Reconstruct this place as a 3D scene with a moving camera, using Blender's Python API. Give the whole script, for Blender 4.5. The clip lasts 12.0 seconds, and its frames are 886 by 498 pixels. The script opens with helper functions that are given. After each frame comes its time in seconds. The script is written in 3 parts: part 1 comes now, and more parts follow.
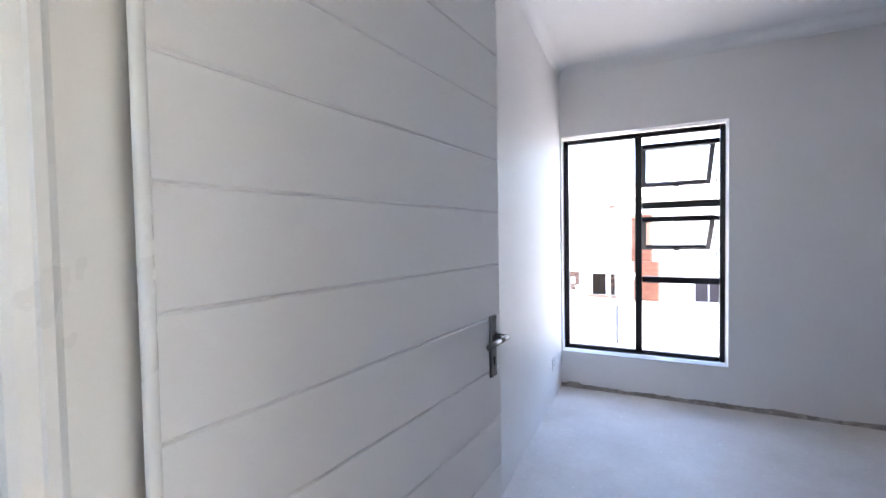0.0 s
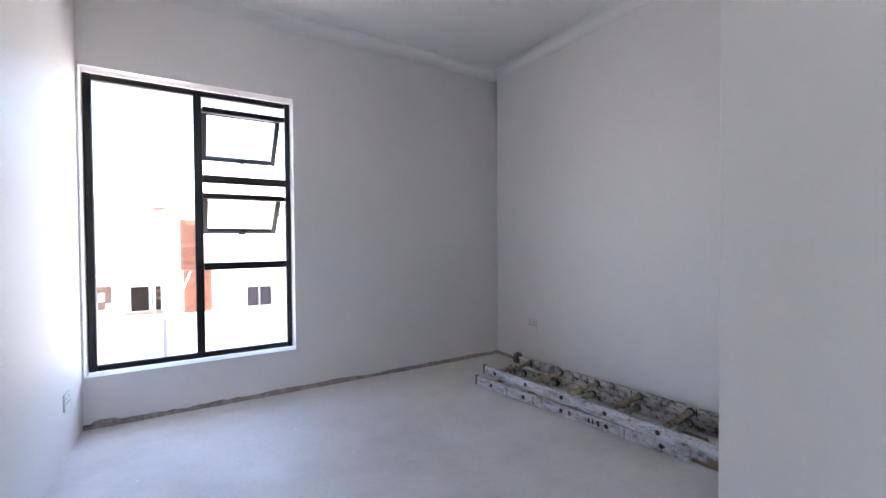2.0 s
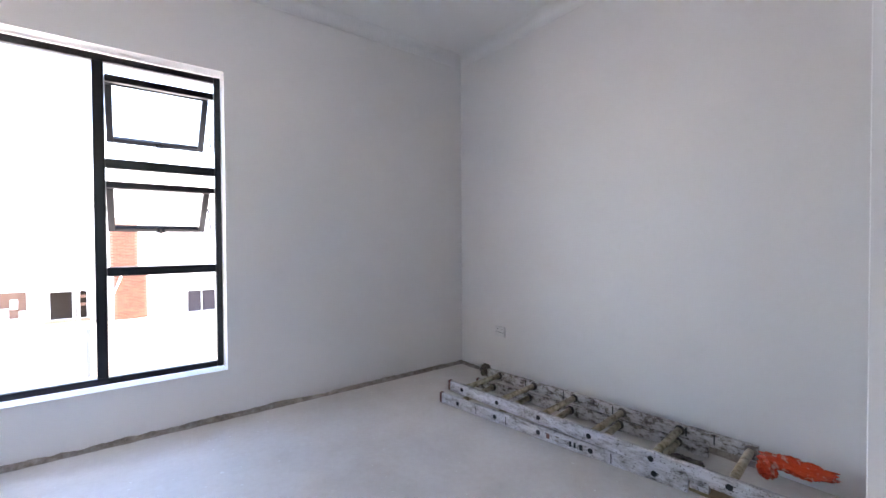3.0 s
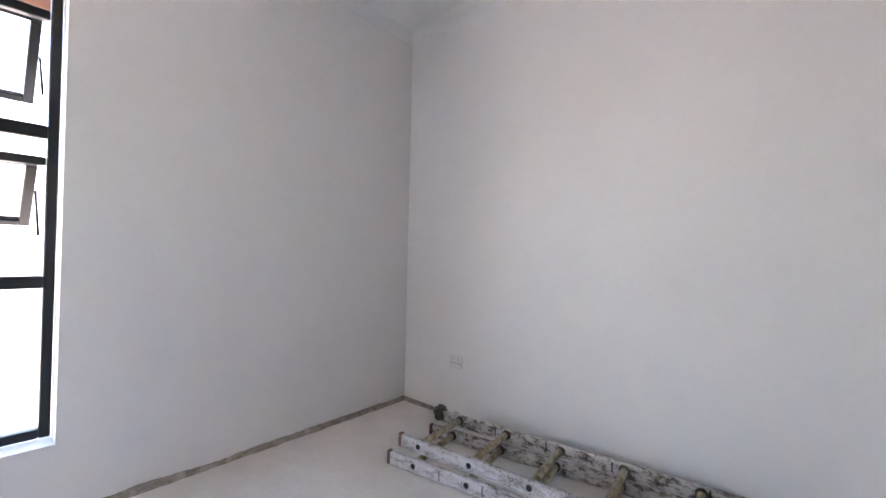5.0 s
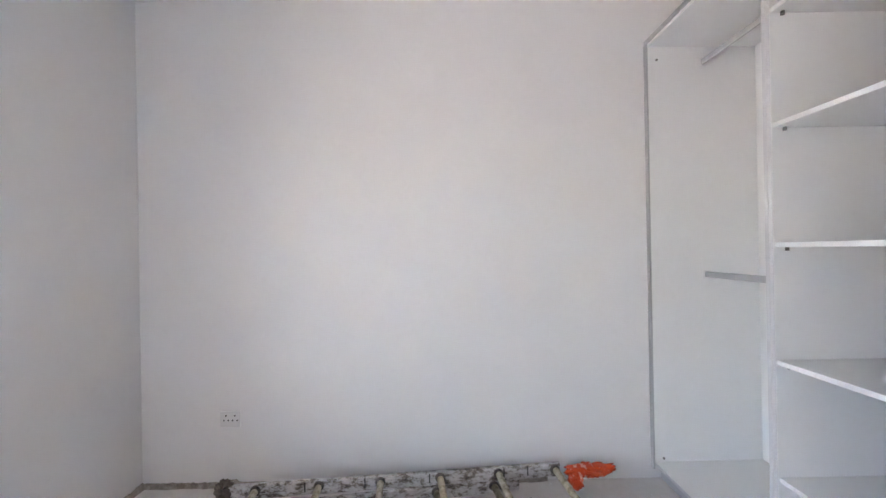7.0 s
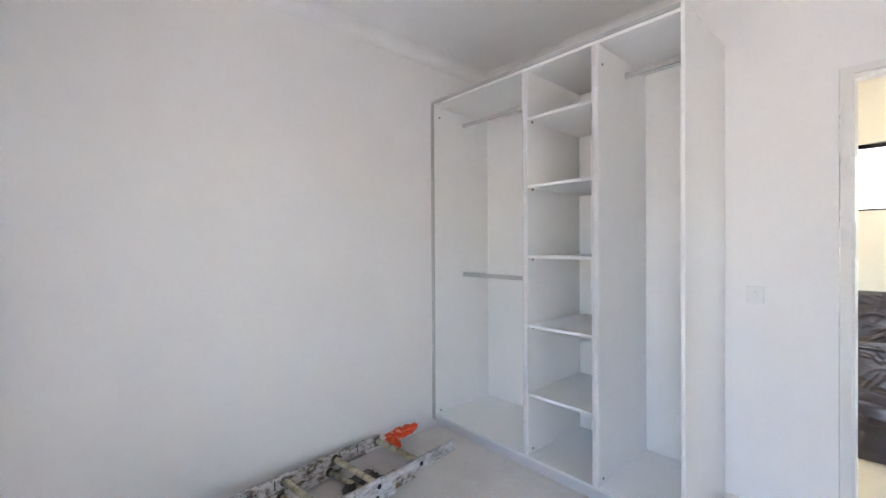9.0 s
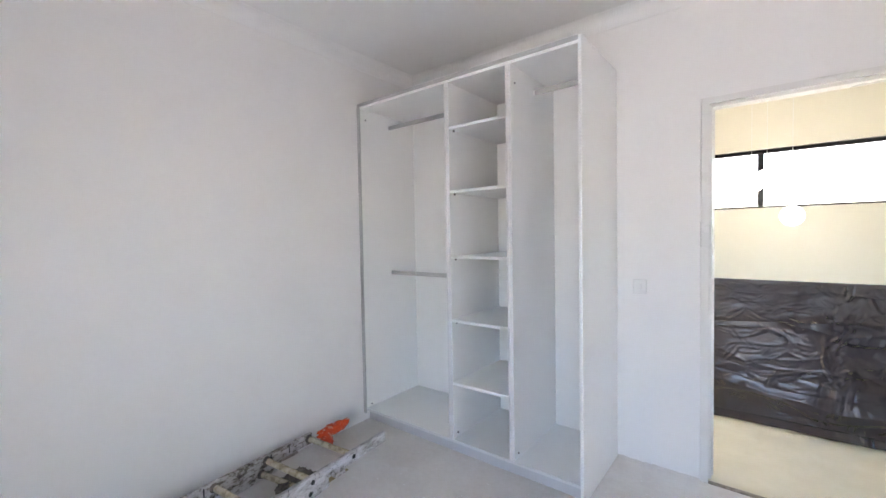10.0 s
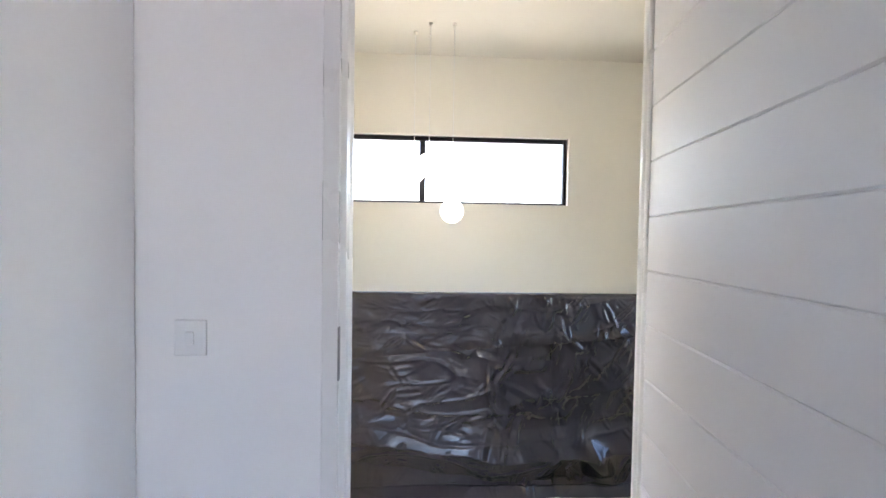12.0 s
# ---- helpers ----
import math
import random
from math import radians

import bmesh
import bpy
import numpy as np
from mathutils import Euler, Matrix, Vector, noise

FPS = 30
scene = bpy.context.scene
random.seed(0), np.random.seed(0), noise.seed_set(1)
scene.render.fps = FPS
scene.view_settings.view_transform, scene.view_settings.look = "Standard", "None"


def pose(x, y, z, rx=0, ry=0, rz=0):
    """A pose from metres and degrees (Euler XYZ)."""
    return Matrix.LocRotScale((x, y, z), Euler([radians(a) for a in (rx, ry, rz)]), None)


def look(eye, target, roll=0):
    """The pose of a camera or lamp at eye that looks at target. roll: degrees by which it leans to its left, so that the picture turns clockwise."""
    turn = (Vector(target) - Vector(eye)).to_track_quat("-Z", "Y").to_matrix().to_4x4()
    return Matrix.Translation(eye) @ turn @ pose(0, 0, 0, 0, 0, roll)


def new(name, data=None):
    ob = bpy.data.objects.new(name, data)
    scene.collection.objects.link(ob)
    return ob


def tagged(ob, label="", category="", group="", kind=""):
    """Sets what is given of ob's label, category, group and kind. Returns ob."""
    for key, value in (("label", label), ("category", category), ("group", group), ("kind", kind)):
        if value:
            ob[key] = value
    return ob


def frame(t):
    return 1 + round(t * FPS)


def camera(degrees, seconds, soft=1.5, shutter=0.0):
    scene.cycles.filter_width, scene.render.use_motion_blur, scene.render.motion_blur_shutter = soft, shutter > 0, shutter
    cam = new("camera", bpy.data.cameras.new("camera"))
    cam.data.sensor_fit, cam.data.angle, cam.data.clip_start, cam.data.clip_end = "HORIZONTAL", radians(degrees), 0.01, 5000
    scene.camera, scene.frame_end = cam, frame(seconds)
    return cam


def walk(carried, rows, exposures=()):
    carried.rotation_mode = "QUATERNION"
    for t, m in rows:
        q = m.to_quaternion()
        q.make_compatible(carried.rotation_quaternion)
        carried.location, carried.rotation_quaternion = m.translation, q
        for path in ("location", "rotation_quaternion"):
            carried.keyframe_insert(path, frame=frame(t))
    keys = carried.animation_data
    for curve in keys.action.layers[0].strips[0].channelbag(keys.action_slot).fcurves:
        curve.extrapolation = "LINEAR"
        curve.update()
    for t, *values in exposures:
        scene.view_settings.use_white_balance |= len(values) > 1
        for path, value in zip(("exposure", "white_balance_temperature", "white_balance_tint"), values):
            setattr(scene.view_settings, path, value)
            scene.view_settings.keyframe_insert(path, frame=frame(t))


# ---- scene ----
cam = camera(94.1, 12.0)
PATH = [
    (0, (0.626, -0.272, 1.282), (-0.247, 1.526, 1.22), -1.0),
    (0.5, (0.566, -0.078, 1.219), (0.29, 1.902, 1.162), -0.7),
    (1, (0.557, 0.0, 1.231), (0.824, 1.981, 1.157), -0.8),
    (1.5, (0.545, 0.109, 1.163), (1.303, 1.959, 1.095), -0.4),
    (2, (0.552, 0.205, 1.068), (1.590, 1.913, 1.030), -0.4),
    (2.5, (0.601, 0.382, 1.054), (1.776, 1.999, 1.013), -0.4),
    (3, (0.709, 0.517, 1.062), (1.923, 2.106, 1.028), -0.3),
    (3.5, (0.754, 0.640, 1.005), (2.047, 2.166, 0.998), -0.5),
    (5.5, (0.959, 1.289, 1.137), (2.618, 2.405, 1.128), 0.8),
    (6, (0.889, 1.387, 1.22), (2.717, 2.199, 1.187), -0.5),
    (6.5, (0.862, 1.488, 1.165), (2.809, 1.941, 1.198), -0.7),
    (7, (0.845, 1.693, 1.226), (2.845, 1.682, 1.231), -1.0),
    (9, (0.803, 2.505, 1.287), (2.284, 1.162, 1.274), -0.3),
    (9.5, (0.749, 2.602, 1.345), (2.071, 1.103, 1.291), -0.9),
    (10, (0.698, 2.586, 1.36), (1.933, 1.013, 1.292), -1.0),
    (10.5, (0.669, 2.434, 1.352), (1.844, 0.817, 1.28), -0.7),
    (11, (0.656, 2.227, 1.341), (1.772, 0.569, 1.268), -0.6),
    (11.5, (0.717, 2.003, 1.319), (1.658, 0.24, 1.247), -0.4),
    (11.8, (0.77, 1.449, 1.288), (1.051, -0.53, 1.221), 0.6),
    (12, (0.741, 0.986, 1.283), (0.639, -1.011, 1.226), 0.9),
]
EXPOSURES = [(0, 3.75, 6500, 19), (0.5, 3.93, 6650, 19), (1, 3.80, 6850, 20), (2, 3.80, 6850, 21), (2.5, 3.98, 6900, 21), (3.5, 4.23, 7050, 20), (5.5, 4.48, 7500, 21), (7, 4.65, 7500, 20), (9, 4.50, 7400, 18), (10, 4.50, 7350, 18), (11, 4.57, 7350, 18), (11.5, 4.52, 7300, 18), (11.8, 4.35, 7100, 18), (12, 4.10, 6900, 20)]
walk(cam, [(t, look(eye, target, roll)) for t, eye, target, roll in PATH], EXPOSURES)

# ---- light ----
SUN_ELEVATION, SUN_AZIMUTH = 52.0, 97.0   # degrees; azimuth clockwise from +y
world = bpy.data.worlds.new("sky")
scene.world = world
world.use_nodes = True
wn = world.node_tree
sky = wn.nodes.new("ShaderNodeTexSky")
sky.sky_type = 'NISHITA'
sky.sun_disc = False
sky.sun_elevation = radians(SUN_ELEVATION)
sky.sun_rotation = radians(SUN_AZIMUTH)
wn.links.new(sky.outputs[0], wn.nodes["Background"].inputs[0])
wn.nodes["Background"].inputs[1].default_value = 0.15
sun_data = bpy.data.lights.new("sun", 'SUN')
sun_data.energy, sun_data.angle, sun_data.color = 4.5, radians(0.5), (1.0, 0.95, 0.88)
sun = new("sun", sun_data)
az, el = radians(SUN_AZIMUTH), radians(SUN_ELEVATION)
sun.matrix_world = look((math.sin(az) * math.cos(el) * 60, math.cos(az) * math.cos(el) * 60, math.sin(el) * 60), (0, 0, 0))


# ---- materials ----
def material(name, base, rough=0.5, metal=0.0, specular=0.5):
    m = bpy.data.materials.new(name)
    m.use_nodes = True
    b = m.node_tree.nodes["Principled BSDF"]
    b.inputs["Base Color"].default_value = (*base, 1)
    b.inputs["Roughness"].default_value = rough
    b.inputs["Metallic"].default_value = metal
    b.inputs["Specular IOR Level"].default_value = specular
    return m


def coords(m):
    n = m.node_tree.nodes.new("ShaderNodeNewGeometry")
    return n.outputs["Position"]


def noise_tex(m, scale, detail=4, rough=0.55, stretch=None):
    nt = m.node_tree
    n = nt.nodes.new("ShaderNodeTexNoise")
    n.inputs["Scale"].default_value = scale
    n.inputs["Detail"].default_value = detail
    n.inputs["Roughness"].default_value = rough
    src = coords(m)
    if stretch:
        mp = nt.nodes.new("ShaderNodeMapping")
        mp.inputs["Scale"].default_value = stretch
        nt.links.new(src, mp.inputs["Vector"])
        src = mp.outputs[0]
    nt.links.new(src, n.inputs["Vector"])
    return n.outputs["Fac"]


def ramp(m, fac, stops):
    r = m.node_tree.nodes.new("ShaderNodeValToRGB")
    e = r.color_ramp.elements
    e[0].position, e[0].color = stops[0][0], (*stops[0][1], 1)
    e[1].position, e[1].color = stops[-1][0], (*stops[-1][1], 1)
    for p, c in stops[1:-1]:
        k = e.new(p)
        k.color = (*c, 1)
    m.node_tree.links.new(fac, r.inputs[0])
    return r.outputs[0]


def blend(m, fac, a, b, mode='MIX'):
    x = m.node_tree.nodes.new("ShaderNodeMix")
    x.data_type, x.blend_type = 'RGBA', mode
    for sock, v in ((x.inputs[0], fac), (x.inputs[6], a), (x.inputs[7], b)):
        if isinstance(v, (int, float)):
            sock.default_value = v
        elif isinstance(v, tuple):
            sock.default_value = (*v, 1)
        else:
            m.node_tree.links.new(v, sock)
    return x.outputs[2]


def set_in(m, name, out):
    m.node_tree.links.new(out, m.node_tree.nodes["Principled BSDF"].inputs[name])


def relief(m, fac, strength, distance):
    b = m.node_tree.nodes.new("ShaderNodeBump")
    b.inputs["Strength"].default_value = strength
    b.inputs["Distance"].default_value = distance
    m.node_tree.links.new(fac, b.inputs["Height"])
    old = m.node_tree.nodes["Principled BSDF"].inputs["Normal"]
    if old.links:
        m.node_tree.links.new(old.links[0].from_socket, b.inputs["Normal"])
    m.node_tree.links.new(b.outputs[0], old)


def paint(name, base, rough, spread=0.02, mottling=1.3, fine=90, bump=0.12):
    m = material(name, base, rough)
    lo = tuple(max(0, c - spread) for c in base)
    hi = tuple(min(1, c + spread) for c in base)
    set_in(m, "Base Color", ramp(m, noise_tex(m, mottling, 5), [(0.3, lo), (0.7, hi)]))
    r = ramp(m, noise_tex(m, 3.5, 5), [(0.3, (rough - 0.05,) * 3), (0.7, (rough + 0.06,) * 3)])
    set_in(m, "Roughness", r)
    if bump:
        relief(m, noise_tex(m, fine, 3), bump, 0.002)
        relief(m, noise_tex(m, 1.6, 1), 0.05, 0.012)
    return m


WALL = paint("wall_paint", (0.855, 0.845, 0.835), 0.45)
GLOSSY_WALL = paint("satin_wall_paint", (0.84, 0.825, 0.81), 0.5, bump=0)
GLOSSY_WALL.node_tree.nodes["Principled BSDF"].inputs["Specular IOR Level"].default_value = 0.15
HALL = paint("cream_wall_paint", (0.80, 0.77, 0.68), 0.55)
CEILING = paint("ceiling_paint", (0.86, 0.86, 0.855), 0.8)
DOOR_PAINT = paint("door_paint", (0.82, 0.815, 0.82), 0.48, spread=0.012, fine=220, bump=0.06)
FRAME_PAINT = paint("frame_gloss_paint", (0.78, 0.77, 0.75), 0.30, spread=0.015, bump=0)
MELAMINE = paint("white_melamine", (0.89, 0.89, 0.88), 0.36, spread=0.008, fine=400, bump=0.03)
PALE_EDGING = paint("pale_grey_edging", (0.70, 0.69, 0.695), 0.45, spread=0.015)
# plinth grey paints in the shade below the wardrobe's base panel
PLINTH = paint("shaded_plinth_board", (0.58, 0.58, 0.59), 0.5, spread=0.02)
EDGING = paint("grey_edging", (0.46, 0.46, 0.46), 0.45, spread=0.02)
ALU = paint("dark_powder_coat", (0.016, 0.017, 0.02), 0.36, spread=0.004, fine=500, bump=0.05)
ALU.node_tree.nodes["Principled BSDF"].inputs["Specular IOR Level"].default_value = 0.22
STEEL = material("brushed_steel", (0.27, 0.26, 0.255), 0.30, 1.0)
relief(STEEL, noise_tex(STEEL, 500, 2, 0.5, (1, 1, 0.05)), 0.08, 0.001)
BRASS = material("brass", (0.62, 0.45, 0.10), 0.35, 1.0)
SOCKET = material("socket_plastic", (0.80, 0.80, 0.79), 0.3)
DARK = material("dark_hole", (0.01, 0.01, 0.01), 0.8)
PINK = material("pink_primer", (0.62, 0.36, 0.28), 0.6)
set_in(PINK, "Base Color", ramp(PINK, noise_tex(PINK, 60, 4, 0.6, (1, 1, 0.15)), [(0.35, (0.80, 0.54, 0.44)), (0.65, (0.86, 0.66, 0.58))]))
GLASS = bpy.data.materials.new("window_glass")
GLASS.use_nodes = True
_g = GLASS.node_tree
_g.nodes.remove(_g.nodes["Principled BSDF"])
_mix, _tr, _gl = (_g.nodes.new(k) for k in ("ShaderNodeMixShader", "ShaderNodeBsdfTransparent", "ShaderNodeBsdfGlossy"))
_mix.inputs[0].default_value = 0.07
_tr.inputs[0].default_value = (0.95, 0.97, 0.97, 1)
_gl.inputs["Roughness"].default_value = 0.02
_g.links.new(_tr.outputs[0], _mix.inputs[1])
_g.links.new(_gl.outputs[0], _mix.inputs[2])
_g.links.new(_mix.outputs[0], _g.nodes["Material Output"].inputs[0])

SCREED = material("screed", (0.5, 0.47, 0.44), 0.55)
_a = ramp(SCREED, noise_tex(SCREED, 1.6, 6, 0.6), [(0.32, (0.64, 0.595, 0.555)), (0.5, (0.735, 0.70, 0.67)), (0.68, (0.79, 0.765, 0.74))])
_b = ramp(SCREED, noise_tex(SCREED, 34, 5, 0.65), [(0.35, (0.94, 0.93, 0.92)), (0.6, (1, 1, 1))])
_c = ramp(SCREED, noise_tex(SCREED, 7.0, 4, 0.6), [(0.64, (0, 0, 0)), (0.72, (1, 1, 1))])
set_in(SCREED, "Base Color", blend(SCREED, blend(SCREED, 0.45, (0, 0, 0), _c), blend(SCREED, 0.8, _a, _b, 'MULTIPLY'), (0.78, 0.77, 0.76)))
_bs = SCREED.node_tree.nodes["Principled BSDF"].inputs["Base Color"].links[0].from_socket
_sp = ramp(SCREED, noise_tex(SCREED, 38, 1, 0.4), [(0.755, (0, 0, 0)), (0.775, (1, 1, 1))])
set_in(SCREED, "Base Color", blend(SCREED, _sp, _bs, (0.86, 0.86, 0.85)))
set_in(SCREED, "Roughness", ramp(SCREED, noise_tex(SCREED, 5, 5), [(0.3, (0.38,) * 3), (0.7, (0.68,) * 3)]))
relief(SCREED, noise_tex(SCREED, 30, 4, 0.6), 0.12, 0.003)
relief(SCREED, noise_tex(SCREED, 4, 4), 0.2, 0.015)
HALL_FLOOR = material("hall_screed", (0.55, 0.5, 0.38), 0.5)
set_in(HALL_FLOOR, "Base Color", ramp(HALL_FLOOR, noise_tex(HALL_FLOOR, 4, 6, 0.6), [(0.3, (0.70, 0.65, 0.50)), (0.7, (0.79, 0.75, 0.61))]))
relief(HALL_FLOOR, noise_tex(HALL_FLOOR, 45, 5, 0.65), 0.2, 0.004)
RAW = material("raw_plaster", (0.25, 0.21, 0.17), 0.9)
set_in(RAW, "Base Color", ramp(RAW, noise_tex(RAW, 28, 6, 0.7), [(0.3, (0.17, 0.145, 0.12)), (0.5, (0.34, 0.30, 0.26)), (0.75, (0.52, 0.48, 0.43))]))
relief(RAW, noise_tex(RAW, 60, 5, 0.7), 0.6, 0.01)
PLASTIC = material("black_plastic", (0.022, 0.017, 0.023), 0.2)
PLASTIC.node_tree.nodes["Principled BSDF"].inputs["Specular IOR Level"].default_value = 0.65
set_in(PLASTIC, "Roughness", ramp(PLASTIC, noise_tex(PLASTIC, 6, 4), [(0.3, (0.15,) * 3), (0.7, (0.25,) * 3)]))
relief(PLASTIC, noise_tex(PLASTIC, 22, 2, 0.5, (1.4, 1, 0.8)), 0.10, 0.004)
ORANGE = material("orange_plastic", (0.75, 0.09, 0.03), 0.18)
# paler noise patches are highlights of the crumpled plastic, painted into the orange
set_in(ORANGE, "Base Color", ramp(ORANGE, noise_tex(ORANGE, 40, 3), [(0.54, (0.72, 0.075, 0.02)), (0.66, (0.80, 0.36, 0.27))]))
SPLATTER = material("paint_splattered_aluminium", (0.6, 0.58, 0.55), 0.5)
_s = ramp(SPLATTER, noise_tex(SPLATTER, 24, 8, 0.74, (1, 0.45, 1.3)), [(0.35, (0.09, 0.07, 0.06)), (0.42, (0.37, 0.345, 0.335)), (0.49, (0.53, 0.51, 0.51)), (0.60, (0.67, 0.66, 0.68)), (0.8, (0.75, 0.74, 0.76))])
_d = ramp(SPLATTER, noise_tex(SPLATTER, 120, 3, 0.6), [(0.34, (0.12, 0.10, 0.09)), (0.40, (1, 1, 1))])
set_in(SPLATTER, "Base Color", blend(SPLATTER, 1.0, _s, _d, 'MULTIPLY'))
relief(SPLATTER, noise_tex(SPLATTER, 60, 4), 0.3, 0.003)
GRIMY = material("grimy_aluminium", (0.3, 0.26, 0.22), 0.6)
set_in(GRIMY, "Base Color", ramp(GRIMY, noise_tex(GRIMY, 34, 7, 0.75, (1, 0.6, 1.2)), [(0.36, (0.045, 0.03, 0.022)), (0.44, (0.20, 0.16, 0.13)), (0.51, (0.50, 0.47, 0.45)), (0.70, (0.68, 0.66, 0.66))]))
RUNG = material("dirty_rung", (0.5, 0.42, 0.28), 0.55)
set_in(RUNG, "Base Color", ramp(RUNG, noise_tex(RUNG, 30, 5, 0.65), [(0.34, (0.20, 0.15, 0.08)), (0.5, (0.46, 0.39, 0.26)), (0.72, (0.64, 0.58, 0.47))]))
CAP = material("worn_cap", (0.16, 0.07, 0.05), 0.7)
CLOTH = material("dirty_rag", (0.12, 0.10, 0.085), 0.9)
set_in(CLOTH, "Base Color", ramp(CLOTH, noise_tex(CLOTH, 30, 5), [(0.35, (0.05, 0.04, 0.035)), (0.7, (0.22, 0.18, 0.15))]))
CARD = material("cardboard", (0.36, 0.29, 0.17), 0.8)
GLOBE = material("lit_globe", (0.9, 0.9, 0.88), 0.3)
_gb = GLOBE.node_tree.nodes["Principled BSDF"]
_gb.inputs["Emission Color"].default_value = (1, 0.95, 0.85, 1)
_gb.inputs["Emission Strength"].default_value = 0.22
# outside
SAND = material("pale_sand", (0.55, 0.50, 0.43), 0.9)
set_in(SAND, "Base Color", ramp(SAND, noise_tex(SAND, 0.35, 6, 0.6), [(0.3, (0.27, 0.245, 0.21)), (0.7, (0.36, 0.335, 0.30))]))
PAVING = material("pale_paving", (0.55, 0.55, 0.56), 0.85)
set_in(PAVING, "Base Color", ramp(PAVING, noise_tex(PAVING, 1.5, 5), [(0.3, (0.33, 0.33, 0.34)), (0.7, (0.42, 0.42, 0.43))]))
PLASTER = paint("outside_plaster", (0.78, 0.76, 0.72), 0.85, mottling=0.4)
BRICK = material("red_brick", (0.32, 0.13, 0.08), 0.85)
_bi = BRICK.node_tree.nodes.new("ShaderNodeObjectInfo")
set_in(BRICK, "Base Color", ramp(BRICK, _bi.outputs["Random"], [(0.0, (0.12, 0.038, 0.02)), (1.0, (0.20, 0.07, 0.038))]))
MORTAR = material("mortar", (0.22, 0.14, 0.10), 0.9)
POST = material("grey_concrete", (0.09, 0.095, 0.115), 0.9)
TIMBER = material("brown_timber", (0.12, 0.06, 0.04), 0.8)
ROOFTILE = material("roof_tile", (0.30, 0.26, 0.24), 0.8)
GREYGLASS = material("grey_pane", (0.028, 0.022, 0.028), 0.5, 0.0, 0.15)
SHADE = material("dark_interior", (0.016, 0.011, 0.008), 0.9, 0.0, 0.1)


# ---- mesh helpers ----
def add_box(bm, x0, x1, y0, y1, z0, z1, m=None):
    vs = [bm.verts.new((x, y, z)) for x in (x0, x1) for y in (y0, y1) for z in (z0, z1)]
    if m is not None:
        for v in vs:
            v.co = m @ v.co
    for f in ((0, 1, 3, 2), (4, 6, 7, 5), (0, 4, 5, 1), (2, 3, 7, 6), (0, 2, 6, 4), (1, 5, 7, 3)):
        bm.faces.new([vs[i] for i in f])


def box_mesh(x0, x1, y0, y1, z0, z1, bevel=0.0, segments=2):
    bm = bmesh.new()
    add_box(bm, min(x0, x1), max(x0, x1), min(y0, y1), max(y0, y1), min(z0, z1), max(z0, z1))
    if bevel:
        bmesh.ops.bevel(bm, geom=bm.edges[:], offset=bevel, segments=segments, profile=0.5, affect='EDGES')
    return bm


def prism(points, z0, z1, axis="z"):
    """Extrudes a closed outline along an axis; x: outline is (y, z); y: (x, z); z: (x, y)."""
    bm = bmesh.new()

    def at(p, h):
        return {"z": (p[0], p[1], h), "x": (h, p[0], p[1]), "y": (p[0], h, p[1])}[axis]
    a = [bm.verts.new(at(p, z0)) for p in points]
    b = [bm.verts.new(at(p, z1)) for p in points]
    n = len(points)
    for i in range(n):
        bm.faces.new((a[i], a[(i + 1) % n], b[(i + 1) % n], b[i]))
    bm.faces.new(a[::-1])
    bm.faces.new(b)
    return bm


def tube(bm, p, q, r, n=14, r2=None):
    p, q = Vector(p), Vector(q)
    d = (q - p).normalized()
    s = d.orthogonal().normalized()
    t = d.cross(s)
    rings = []
    for c, rr in ((p, r), (q, r if r2 is None else r2)):
        rings.append([bm.verts.new(c + rr * (math.cos(2 * math.pi * i / n) * s + math.sin(2 * math.pi * i / n) * t)) for i in range(n)])
    for i in range(n):
        f = bm.faces.new((rings[0][i], rings[0][(i + 1) % n], rings[1][(i + 1) % n], rings[1][i]))
        f.smooth = True
    bm.faces.new(rings[0][::-1])
    bm.faces.new(rings[1])


def part(name, bm, mat, parent=None, label="", smooth=False):
    bmesh.ops.recalc_face_normals(bm, faces=bm.faces[:])
    me = bpy.data.meshes.new(name)
    if smooth:
        for f in bm.faces:
            f.smooth = True
    bm.to_mesh(me)
    bm.free()
    me.materials.append(mat)
    ob = new(name, me)
    ob.parent = parent
    return tagged(ob, label)


def thing(name, label, category, m=None, group=""):
    e = new(name)
    if m is not None:
        e.matrix_world = m
    return tagged(e, label, category, group)


def struct(name, bm, mat, label, category, smooth=False):
    return tagged(part(name, bm, mat, None, "", smooth), label, category, "", "structure")


# ---- plan ----
W, D, H = 3.03, 3.285, 2.64            # bedroom
WIN = (0.012, 1.178, 0.290, 2.086)    # bedroom window opening x0 x1 z0 z1
DOOR = (0.110, 0.967, 2.048)          # rough opening in the door wall
HY0, HY1, HX0, HX1, HH = -2.50, -0.105, -1.30, 2.70, 2.80   # hall and stairwell
TOP = 2.84                            # upper edge of all walls
PARAPET = -1.07
HW = (-0.50, 1.45, 1.57, 2.14)        # stairwell window


def wall_with_hole(x0, x1, y0, y1, z0, z1, hole):
    bm = bmesh.new()
    a, b, c, d = hole
    if a > x0:
        add_box(bm, x0, a, y0, y1, z0, z1)
    if b < x1:
        add_box(bm, b, x1, y0, y1, z0, z1)
    add_box(bm, a, b, y0, y1, d, z1)
    if c > z0:
        add_box(bm, a, b, y0, y1, z0, c)
    return bm


